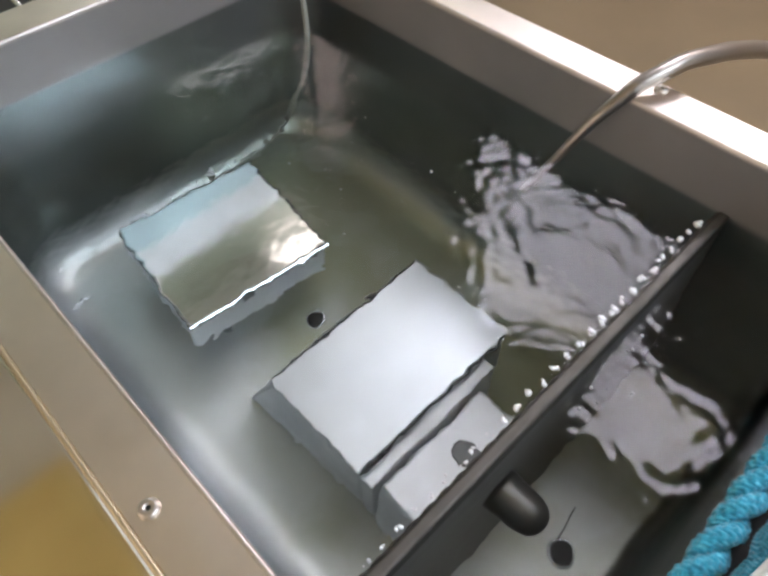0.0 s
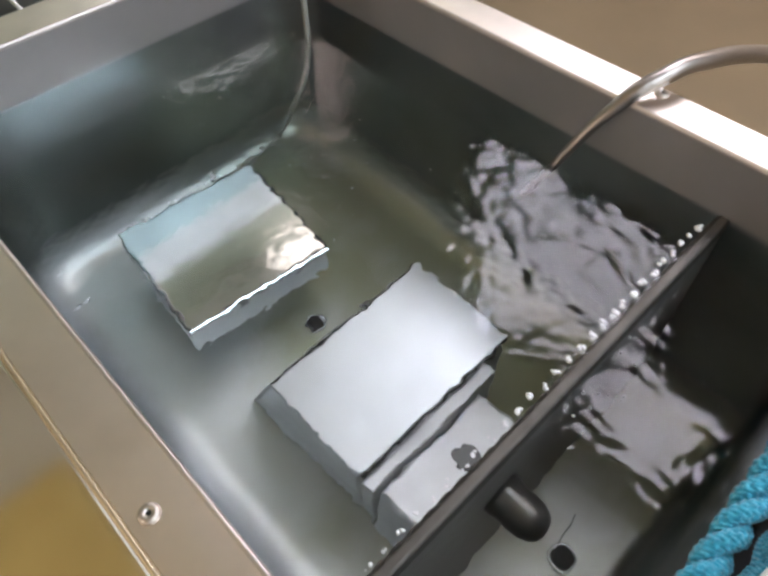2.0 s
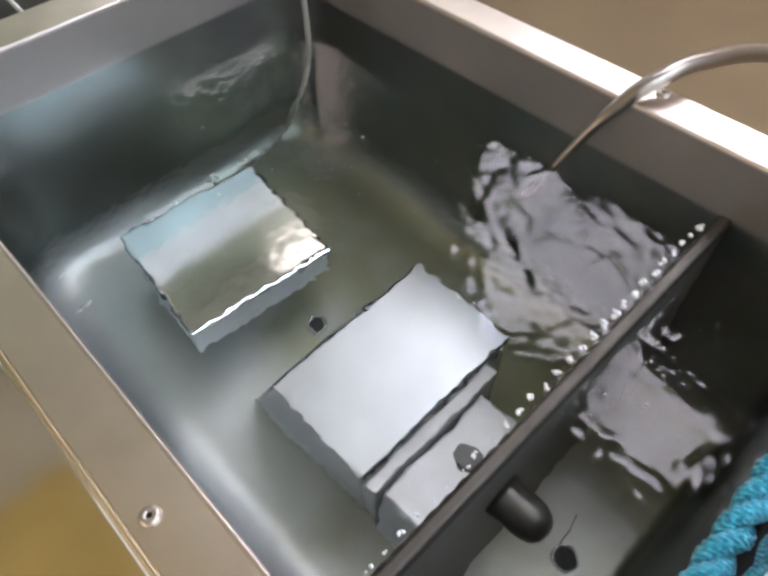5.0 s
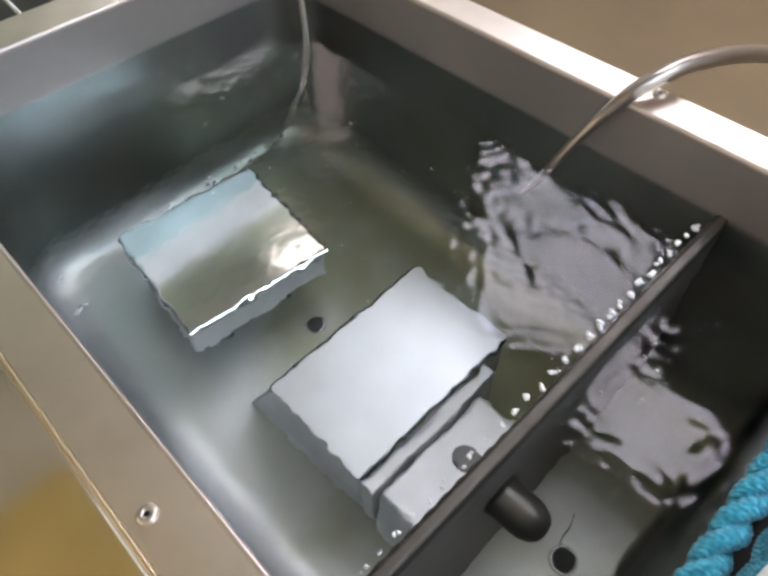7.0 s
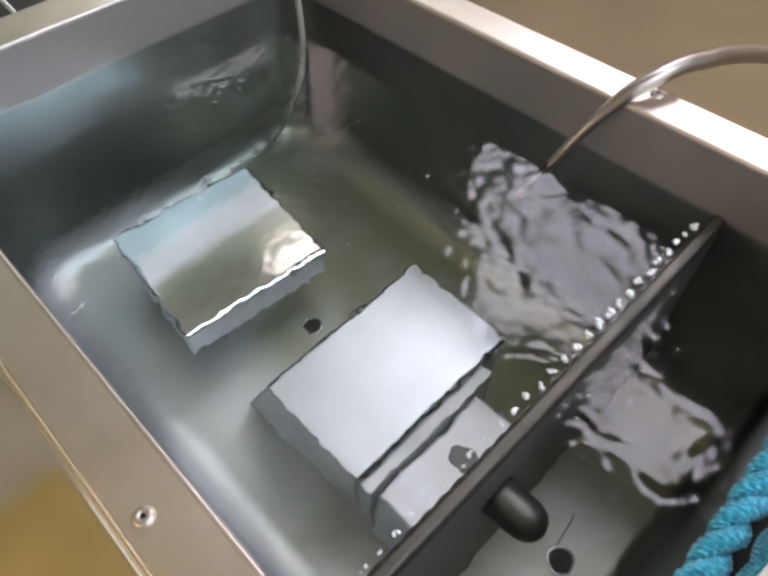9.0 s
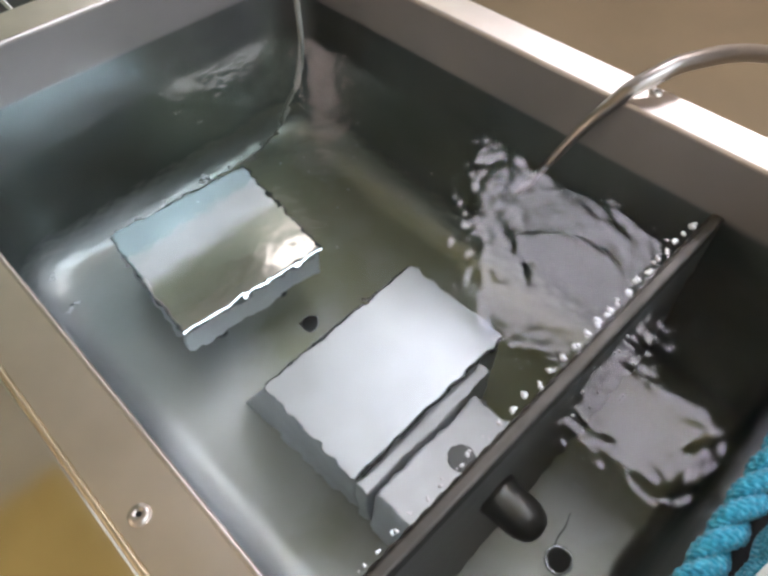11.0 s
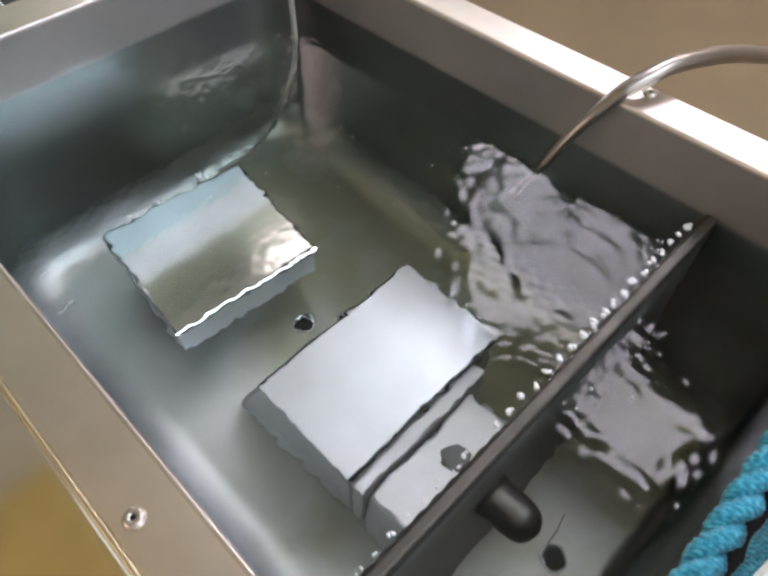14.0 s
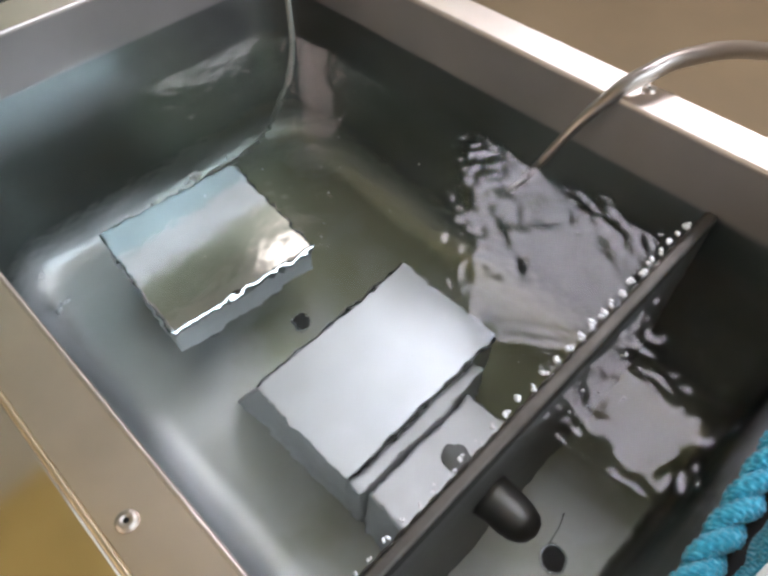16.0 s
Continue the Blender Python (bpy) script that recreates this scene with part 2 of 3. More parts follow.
# south and west openings are unseen, added only for more light
SOUTH = (-0.9, 1.3, 0.0, 1.3)
WEST = (-0.3, 1.3, 0.1, 1.3)


def room():
    tagged(part("floor", box(RX0, RX1, RY0, RY1 + 0.2, FLOOR - 0.1, FLOOR), BROWN), "plain brown vinyl floor", "floor", kind="structure")
    tagged(part("ceiling", box(RX0, RX1, RY0, RY1 + 0.2, CEIL, CEIL + 0.1), CEILING), "warm beige painted ceiling", "ceiling", kind="structure")
    tagged(part("wall_north", wall_mesh(RY1, RY1 + 0.2, [LOW, TALL]), GREEN_WALL), "grey-green painted wall with small windows", "wall", kind="structure")
    tagged(part("wall_south", wall_mesh(RY0 - 0.2, RY0, [SOUTH]), WALL), "beige painted wall", "wall", kind="structure")
    bm = bmesh.new()
    for a in ((RY0 - 0.2, RY1 + 0.2, FLOOR, WEST[2]), (RY0 - 0.2, RY1 + 0.2, WEST[3], CEIL), (RY0 - 0.2, WEST[0], WEST[2], WEST[3]), (WEST[1], RY1 + 0.2, WEST[2], WEST[3])):
        box(RX0 - 0.2, RX0, *a, bm=bm)
    tagged(part("wall_west", bm, WARM_WALL), "warm tan painted wall", "wall", kind="structure")
    tagged(part("wall_east", box(RX1, RX1 + 0.2, RY0 - 0.2, RY1 + 0.2, FLOOR, CEIL), WALL), "beige painted wall", "wall", kind="structure")
    views = ((LOW, RY1, GREY_LIGHT, "frosted grey window"),
             (TALL, RY1, PINK_LIGHT, "narrow window behind a pink blind"), (SOUTH, RY0 - 0.2, DAY_FILL, "unseen wide window added to brighten room and tank"))
    for i, ((x0, x1, z0, z1), y, light, label) in enumerate(views):
        w = thing(f"window_{i + 1}", label, "window", kind="structure", at=(x0, y, z0))
        bm = bmesh.new()
        f, wd, ht = 0.02, x1 - x0, z1 - z0
        for a in ((0, wd, 0, f), (0, wd, ht - f, ht), (0, f, f, ht - f), (wd - f, wd, f, ht - f)):
            box(a[0], a[1], 0.08, 0.13, a[2], a[3], bm=bm)
        part("window_frame", bm, WHITE, w)
        part("pane", box(f, wd - f, 0.10, 0.106, f, ht - f), light, w)


def west_fill():
    # made-up window whose warm glow browns the tank's right wall
    y0, y1, z0, z1 = WEST
    w = thing("window_4", "unseen warm glowing window added to tint the tank", "window", kind="structure", at=(RX0 - 0.1, y0, z0))
    f, wd, ht = 0.02, y1 - y0, z1 - z0
    bm = bmesh.new()
    for a in ((0, wd, 0, f), (0, wd, ht - f, ht), (0, f, f, ht - f), (wd - f, wd, f, ht - f)):
        box(-0.02, 0.03, *a, bm=bm)
    part("window_frame", bm, WHITE, w)
    part("blind", box(0.0, 0.006, f, wd - f, f, ht - f), TAN_FILL, w)


def ceiling_panel(x0, x1, y0, y1, light=LAMP, turn=0):
    lamp = thing("ceiling_panel", "flat white ceiling light panel, some added as unseen fill", "ceiling light", "ceiling lights", at=((x0 + x1) / 2, (y0 + y1) / 2, CEIL))
    lamp.rotation_euler = (0, 0, radians(turn))
    hx, hy = (x1 - x0) / 2, (y1 - y0) / 2
    bm = bmesh.new()
    for a in ((-hx - .02, hx + .02, -hy - .02, -hy), (-hx - .02, hx + .02, hy, hy + .02), (-hx - .02, -hx, -hy, hy), (hx, hx + .02, -hy, hy)):
        box(*a, -0.03, 0, bm=bm)
    part("frame", bm, WHITE, lamp)
    part("diffuser", box(-hx, hx, -hy, hy, -0.02, -0.004), light, lamp)


# ---- the tank ----
def tank():
    t = thing("steel_tank", "deep stainless steel tank with rounded corners, filled with water", "tank")
    n = 12
    rings = [rounded_ring(XL - RIM, XR + RIM, YN - 0.09, YB + 0.038, 0.004, -0.30, n),
             rounded_ring(XL - RIM, XR + RIM, YN - 0.09, YB + 0.038, 0.004, -0.004, n)]
    part("outer_shell", loft(bmesh.new(), rings, False, True), TANK, t)
    # inner basin: straight walls, a round fillet, then the floor
    rings = [rounded_ring(XL, XR, YN, YB, 0.046, -0.003, n), rounded_ring(XL, XR, YN, YB, 0.046, -0.02, n)]
    R = 0.036
    rings.append(rounded_ring(XL, XR, YN, YB, 0.046, ZF + R, n))
    for i in range(1, 10):
        a = radians(10 * i)
        d = R * (1 - math.cos(a))
        rings.append(rounded_ring(XL + d, XR - d, YN + d * 0.35, YB - d, 0.046 - d * 0.8, ZF + R * (1 - math.sin(a)), n))
    part("basin", loft(bmesh.new(), rings, True), BASIN, t, "steel basin with its underwater darkening painted on", True)
    # the flat rim round the basin, with a rolled inner lip
    bm = bmesh.new()
    prof = [(-0.0008, -0.0025), (-0.0009, -0.0008), (-0.0002, 0.0007), (0.0008, 0.0010), (0.0022, 0.0003)]
    rings = [rounded_ring(XL - o, XR + o, YN - o, YB + o, 0.046 + o, z, n) for o, z in prof]
    loft(bm, rings)
    part("lip", bm, LIP, t, "bright polished inner lip", True)
    bm = bmesh.new()
    rings = [rounded_ring(XL - .0016, XR + .0016, YN - .0016, YB + .0016, 0.0476, 0.0004, n),
             rounded_ring(XL - RIM + .001, XR + RIM - .001, YN - 0.089, YB + 0.037, 0.004, 0.0004, n),
             rounded_ring(XL - RIM, XR + RIM, YN - 0.09, YB + 0.038, 0.005, -0.0008, n),
             rounded_ring(XL - RIM, XR + RIM, YN - 0.09, YB + 0.038, 0.005, -0.0040, n)]
    loft(bm, rings)
    part("rim", bm, RIM_STEEL, t, "flat satin steel rim with warm reflections")


def screw(x, y):
    s = thing("rim_screw", "round-headed steel screw in the tank rim", "screw", "rim screws", at=(x, y, 0.0004))
    head = part("head", lathe([(0.0044, 0), (0.0044, 0.0006), (0.0039, 0.0014), (0.0029, 0.0019), (0.0015, 0.0021), (0.0013, 0.0012)]), SCREW, s, smooth=True)
    part("socket", lathe([(0.0012, 0.0012), (0.0011, 0.0016)], 6), HOLE, head, "dark hex socket")


def worktop():
    w = thing("worktop", "stainless steel worktop with a rolled seam beside the tank", "worktop")
    part("top", box(-0.62, XL - RIM - 0.0012, -0.5, 0.9, -0.03, 0.0, 0.002), TOP_STEEL, w)
    bm = pipe([(XL - RIM - 0.0008, -0.5, -0.0002, 0.0014), (XL - RIM - 0.0008, 0.2, -0.0002, 0.0014), (XL - RIM - 0.0008, 0.9, -0.0002, 0.0014)], 14, 2)
    part("seam_bead", bm, SEAM, w, "rolled steel bead", True)


def cabinet():
    c = thing("machine_cabinet", "steel cabinet that carries the tank", "cabinet", at=(0.17, 0.2, FLOOR))
    bm = box(XL - RIM - 0.17, XR + RIM - 0.004 - 0.17, YN - 0.08 - 0.2, YB + 0.03 - 0.2, 0.06, -FLOOR - 0.302, 0.003)
    part("body", bm, TANK, c)
    for x in (-0.16, 0.16):
        for y in (-0.24, 0.24):
            bm = lathe([(0.02, 0), (0.02, 0.01), (0.012, 0.015), (0.012, 0.062)])
            bm.transform(Matrix.Translation((x, y, 0)))
            part("foot", bm, BLACK, c)
    c2 = thing("side_cabinet", "steel cupboard under the worktop", "cabinet", at=(-0.32, 0.2, FLOOR))
    part("body", box(-0.29, 0.28, -0.68, 0.68, 0, -FLOOR - 0.0305, 0.003), TANK, c2)


# ---- inside the tank ----
def weir():
    """The plate between the two chambers, with a row of teeth along its top."""
    w = thing("weir_plate", "dark steel overflow plate with a toothed top edge", "divider plate")
    part("plate", box(XL - 0.002, XR + 0.002, YD - 0.0074, YD - 0.001, ZF + 0.004, -0.0540, 0.0005), PLATE, w)
    part("cap", box(XL - 0.002, XR + 0.002, YD - 0.0078, YD - 0.0009, -0.0538, -0.0412, 0.0018), CAP, w, "dark mottled folded top edge")
    pitch, peak, gap = 0.0102, -0.0402, -0.0432
    n = int((XR - XL) / pitch)
    prof = [(XL, -0.06)]
    for i in range(n):
        x = XL + 0.002 + i * pitch
        prof += [(x, gap), (x + pitch * 0.3, peak), (x + pitch * 0.5, peak), (x + pitch * 0.8, gap)]
    prof += [(XR, gap), (XR, -0.06)]
    bm = bmesh.new()
    a = [bm.verts.new((x, YD, z)) for x, z in prof]
    b = [bm.verts.new((x, YD - 0.0008, z)) for x, z in prof]
    bm.faces.new(a)
    bm.faces.new(b[::-1])
    for i in range(len(a)):
        j = (i + 1) % len(a)
        bm.faces.new((a[i], b[i], b[j], a[j]))
    part("toothed_strip", bm, CAP, w, "thin toothed steel strip")


def steel_box():
    """The square box, raised off the floor on four rubber feet."""
    b = thing("submerged_box", "square satin steel box on rubber feet under water", "steel box", "submerged boxes", at=(0.1445, 0.3405, ZF))
    b.rotation_euler = (0, 0, radians(-5))
    part("shell", box(-0.0625, 0.0625, -0.0570, 0.0570, 0.043, 0.0785, 0.003), BODY_STEEL, b)
    part("lid", box(-0.0638, 0.0638, -0.0583, 0.0583, 0.0788, 0.0850, 0.0026), LID_STEEL, b, "bright mirror-like lid")
    bm = box(-0.0628, 0.0628, -0.0595, -0.0584, 0.0790, 0.0849)
    for v in bm.verts:
        if v.co.z > 0.08 and v.co.y < -0.059:
            v.co.z -= 0.0006
    part("edge_strip", bm, LID_STEEL, b, "bright chamfered edge strip")
    for x in (-0.030, 0.032):
        for y in (-0.028, 0.034):
            bm = lathe([(0.009, 0), (0.009, 0.003), (0.0065, 0.008), (0.0065, 0.0428)], 18)
            bm.transform(Matrix.Translation((x, y, 0)))
            part("foot", bm, BLACK, b, "black rubber foot", True)


def steel_bracket():
    b = thing("submerged_cover", "satin steel cover with one sloping side under water", "steel cover", "submerged boxes", at=(0.168, 0.168, ZF))
    bm = box(-0.0745, 0.0745, -0.044, 0.046, 0.0, 0.080)
    for v in bm.verts:
        if v.co.z < 0.01 and v.co.y > 0:
            v.co.y += 0.034
            v.co.x *= 1.08
    bmesh.ops.bevel(bm, geom=list(bm.edges), offset=0.003, segments=3, affect="EDGES", profile=0.5)
    part("body", bm, BODY_STEEL, b)
    # dark strips stand in for the shaded lines along the top plate's edges
    part("shade_strip", box(-0.0735, 0.0735, 0.0462, 0.0488, 0.0762, 0.0803, 0.0006), BLACK, b, "dark strip added for the shaded line at the edge")
    part("shade_strip", box(-0.0735, 0.0735, -0.0462, -0.0442, 0.0788, 0.0803, 0.0006), BLACK, b, "dark strip added for the shaded line at the edge")
    part("ledge", box(-0.0742, 0.0500, -0.0560, -0.0446, 0.0, 0.0735, 0.0015), BODY_STEEL, b, "narrow grey ledge")
    part("top", box(-0.075, 0.075, -0.0445, 0.0465, 0.0803, 0.083, 0.0011), BOX_STEEL, b, "bright satin top plate")


def steel_block():
    b = thing("submerged_block", "low steel block with a round port under water beside the weir", "steel block", "submerged boxes", at=(0.149, 0.0838, ZF))
    bm = box(-0.0500, 0.0510, -0.0245, 0.0265, 0.0, 0.067)
    for v in bm.verts:
        if v.co.z < 0.01:
            v.co.x *= 1.16
    bmesh.ops.bevel(bm, geom=list(bm.edges), offset=0.003, segments=3, affect="EDGES", profile=0.5)
    part("body", bm, BODY_STEEL, b)
    bm = lathe([(0.0096, 0.0672), (0.0096, 0.0676), (0.0084, 0.0678)])
    bm.transform(Matrix.Translation((0.008, 0.002, 0)))
    part("port", bm, PORT, b, "dull round port", True)


def drain(name, x, y, r):
    d = thing(name, "round black drain hole in the tank floor", "drain", "drain holes", at=(x, y, ZF + 0.0004))
    part("ring", lathe([(r * 1.25, 0), (r * 1.2, 0.0012), (r, 0.0014), (r, 0.0006)]), LID_STEEL, d, "bright steel ring", smooth=True)
    part("opening", lathe([(r, 0.0004), (r * 0.98, 0.0008)]), HOLE, d, "dark opening")


def outlet():
    o = thing("overflow_outlet", "dark round pipe stub on the weir plate under water", "pipe stub", at=(0.131, YD - 0.0073, -0.125))
    bm = lathe([(0.0135, 0.0), (0.0132, 0.004), (0.0125, 0.008), (0.0125, 0.016), (0.0118, 0.022), (0.0095, 0.027), (0.006, 0.030), (0.002, 0.0312)])
    bm.transform(Matrix.Rotation(radians(90), 4, "X"))
    part("stub", bm, STUB, o, smooth=True)


def tube():
    t = thing("inlet_tube", "bent satin steel tube pouring water over the rim", "tube")
    pts = [(0.291, 0.163, -0.085, 0.0029), (0.298, 0.156, -0.058, 0.0029), (0.304, 0.152, -0.042, 0.0031), (0.3175, 0.141, -0.0135, 0.0038), (0.3315, 0.1335, 0.0012, 0.0047),
           (0.339, 0.1295, 0.0075, 0.0052), (0.353, 0.1235, 0.0125, 0.0055), (0.371, 0.1185, 0.0145, 0.0056), (0.393, 0.1125, 0.0115, 0.0057), (0.421, 0.1075, 0.0045, 0.0058),
           (0.471, 0.0995, -0.014, 0.0059), (0.56, 0.088, -0.055, 0.0060), (0.72, 0.07, -0.16, 0.0060), (0.80, 0.06, -0.5, 0.0060), (0.80, 0.06, -0.899, 0.0060)]
    line = [tuple(q) for q in smooth_path(pts, 10)]
    part("nozzle", pipe(line[:37], 20, 1, (True, False)), TUBE, t, "narrow tapering nozzle", True)
    part("pipe", pipe(line[36:], 20, 1, (False, True)), TUBE, t, smooth=True)


def cable():
    c = thing("sensor_cable", "thin grey cable hanging into the tank corner", "cable")
    pts = [(0.283, 0.381, 0.16, 0.0021), (0.282, 0.381, 0.05, 0.0021), (0.283, 0.381, -0.045, 0.0021), (0.281, 0.389, -0.11, 0.0021), (0.278, 0.412, -0.19, 0.0021),
           (0.283, 0.436, -0.25, 0.0021), (0.268, 0.444, -0.277, 0.0021), (0.235, 0.446, -0.281, 0.0021), (0.20, 0.447, -0.281, 0.0021)]
    part("cord", pipe(pts, 12, 10), CABLE, c, smooth=True)
    part("clip", box(0.276, 0.290, 0.386, 0.507, 0.155, 0.162, 0.002), TUBE, c)


def knit_roll(name, label, x0, x1, y, z, r, lump, ribs, lean):
    """A roll of ribbed knitting: slanting lumps, each with fine ribs."""
    k = thing(name, label, "knitted cloth", "teal knitting", at=(x0, y, z))
    nu, nv = 1300, 60
    rings = []
    for i in range(nu + 1):
        u = (x1 - x0) * i / nu
        ring = []
        for j in range(nv):
            a = 2 * math.pi * j / nv
            ph = u / lump + lean * a / (2 * math.pi)
            q = abs(math.sin(math.pi * ph)) ** 0.6
            zig = abs((a / (2 * math.pi) * 11) % 1 - 0.5)
            rib = abs(math.sin(math.pi * (ribs * ph + 1.5 * zig))) ** 0.7 * (0.55 + 0.9 * min(zig, 0.5 - zig) * 2)
            rr = r * (0.62 + 0.26 * q + 0.17 * rib + 0.06 * noise.noise((u * 160, 3 * math.cos(a), 3 * math.sin(a))))
            ring.append((u, rr * math.cos(a), rr * math.sin(a)))
        rings.append(ring)
    part("knit", loft(bmesh.new(), rings, True, True), YARN, k, smooth=True)


def knit_rope(label, x0, x1, y, z, turn, radius, pitch):
    """Two ribbed knitted strands twisted into a rope along x."""
    k = thing("knitted_rope", label, "knitted rope", "teal knitting", at=(x0, y, z))
    nu, nv = 1500, 36
    for side in (0, 1):
        rings = []
        for i in range(nu + 1):
            u = (x1 - x0) * i / nu
            th = 2 * math.pi * u / pitch + math.pi * side
            c = Vector((u, turn * math.cos(th), turn * math.sin(th)))
            d = Vector((pitch / (2 * math.pi), -turn * math.sin(th), turn * math.cos(th))).normalized()
            e1 = Vector((0, math.cos(th), math.sin(th)))
            e2 = d.cross(e1)
            ring = []
            for j in range(nv):
                a = 2 * math.pi * j / nv
                zig = abs((a / (2 * math.pi) * 5 + 0.3 * side) % 1 - 0.5)
                puff = 0.10 * noise.noise((u * 90, 4 * side, 0))
                rib = abs(math.sin(math.pi * (u / 0.0021 + 1.5 * zig))) ** 0.7 * (0.55 + 0.9 * min(zig, 0.5 - zig) * 2)
                r = radius * (0.80 + puff + 0.27 * rib + 0.07 * noise.noise((u * 240, 3 * math.cos(a) + 9 * side, 3 * math.sin(a))))
                ring.append(tuple(c + r * (math.cos(a) * e1 + math.sin(a) * e2)))
            rings.append(ring)
        part("strand", loft(bmesh.new(), rings, True, True), YARN, k, smooth=True)


def gap_shade():
    # dark sheet laid on the rim to paint the shaded gap in the knitting
    m = thing("gap_shade", "thin dark sheet added for the shaded gap between the knitted rolls", "mat")
    part("sheet", box(0.02, 0.30, -0.080, -0.0372, 0.0005, 0.0018, 0.0005), GAP_DARK, m)


def folded_cloth():
    """A small pad of white cloth on top of the knitting, its edges rounded and uneven."""
    c = thing("folded_cloth", "small white folded cloth lying on the teal knitting", "cloth", at=(0.122, -0.0665, 0.0268))
    c.rotation_euler = (0, 0, radians(-10))
    nx, ny = 28, 20
    for layer in range(2):
        bm = bmesh.new()
        bmesh.ops.create_grid(bm, x_segments=nx, y_segments=ny, size=1)
        for v in bm.verts:
            e = max(abs(v.co.x), abs(v.co.y))
            x, y = v.co.x * 0.034, v.co.y * (0.0205 - 0.0012 * layer)
            v.co = Vector((x + 0.0007 * noise.noise((y * 90, layer, 0)), y + 0.0010 * noise.noise((x * 70, layer, 4)), 0.0004 + 0.0026 * layer + 0.0008 * noise.noise((x * 60, y * 60, layer)) - 0.0012 * e ** 8))
        bmesh.ops.solidify(bm, geom=list(bm.faces), thickness=0.0019)
        part("fold", bm, LINEN, c, smooth=True)


def dark_appliance():
    a = thing("black_appliance", "black appliance with chrome bars behind the tank", "appliance", at=(0.05, 0.62, FLOOR))
    part("body", box(-0.06, 0.45, -0.10, 0.25, 0, -FLOOR - 0.03, 0.006), BLACK, a)
    for i in range(7):
        x = -0.04 + 0.03 * i
        bm = pipe([(x, -0.09, -FLOOR - 0.027, 0.0025), (x, 0.0, -FLOOR - 0.016, 0.0025), (x, 0.2, -FLOOR - 0.016, 0.0025)], 8, 4)
        part("bar", bm, CHROME, a, "chrome bar", True)


# ---- water ----
def waves(x, y, count, short, long_, seed, heading=0.0, spread=math.pi):
    """A random sea of slope about one, running along heading within the spread."""
    rng = np.random.default_rng(seed)
    h = np.zeros_like(x)
    for _ in range(count):
        lam = short * (long_ / short) ** rng.random()
        a, p = heading + (2 * rng.random() - 1) * spread, rng.random() * 2 * np.pi
        h += lam / (2 * np.pi) * np.sin(2 * np.pi / lam * (x * np.cos(a) + y * np.sin(a)) + p)
    return h * np.sqrt(2 / count)


def water_sheet(name, label, x0, x1, y0, y1, z, nx, ny, height):
    xs, ys = np.linspace(x0, x1, nx), np.linspace(y0, y1, ny)
    gx, gy = np.meshgrid(xs, ys)
    cx, cy = (x0 + x1) / 2, (y0 + y1) / 2
    co = np.stack([gx - cx, gy - cy, height(gx, gy)], -1).reshape(-1, 3)
    i = (np.arange(ny - 1)[:, None] * nx + np.arange(nx - 1)[None]).reshape(-1)
    faces = np.stack([i, i + 1, i + nx + 1, i + nx], -1)
    me = bpy.data.meshes.new(name)
    me.from_pydata(co.tolist(), [], faces.tolist())
    me.polygons.foreach_set("use_smooth", [True] * len(me.polygons))
    me.materials.append(WATER)
    ob = new(name, me)
    ob.location = (cx, cy, z)
    ob.visible_shadow = False
    return tagged(ob, label, "water", kind="structure")


def main_height(x, y):
    """Long gentle swell everywhere, chop where the tube pours in, and a short lap along the teeth."""
    d = np.hypot((x - 0.262) / 1.15, y - 0.122)
    near = np.exp(-(d / 0.062) ** 4)
    core = np.exp(-(np.hypot((x - 0.250) / 1.25, y - 0.096) / 0.030) ** 2)
    lap = np.exp(-((y - YD) / 0.010) ** 2) * np.clip((x - 0.14) / 0.08, 0.08, 1)
    patch = 0.5 + 0.5 * np.tanh(4 * waves(x, y, 20, 0.02, 0.045, 77) / 0.006)
    h = waves(x, y, 70, 0.0055, 0.012, 3) * (0.014 + 0.004 * near)
    h += waves(x, y, 70, 0.0066, 0.016, 31, -math.pi / 4, 0.7) * (0.012 * near + 0.100 * core * (0.3 + 0.7 * patch))
    h += waves(x, y, 50, 0.0032, 0.0055, 21) * (0.011 + 0.030 * lap + 0.010 * core)
    h += waves(x, y, 40, 0.014, 0.045, 4) * (0.010 + 0.018 * near)
    chop = np.exp(-(np.hypot((x - 0.266) / 1.2, y - 0.114) / 0.050) ** 2)
    h += waves(x, y, 60, 0.0062, 0.0140, 52) * (0.066 * chop + 0.030 * near) * (0.5 + 0.5 * patch)
    ring = np.hypot(x - 0.297, y - 0.153)
    h += 0.000030 * np.sin(ring / 0.0085 * 2 * np.pi) * np.exp(-(ring / 0.055) ** 2)
    return h


def side_height(x, y):
    near = np.exp(-((y - YD) / 0.022) ** 2) * (0.12 + 0.88 * np.exp(-((x - 0.200) / 0.036) ** 2))
    return waves(x, y, 60, 0.0068, 0.017, 7) * (0.011 + 0.055 * near) + waves(x, y, 30, 0.014, 0.04, 8) * 0.009


def build_water():
    big = water_sheet("water_main", "clear greenish water rippling in the main chamber", XL - 0.012, XR + 0.012, YD - 0.0046, YB + 0.012, ZW, 500, 600, main_height)
    side = water_sheet("water_overflow", "clear dark water in the overflow chamber", XL - 0.012, XR + 0.012, YN - 0.012, YD - 0.0044, ZR, 500, 150, side_height)
    return big, side


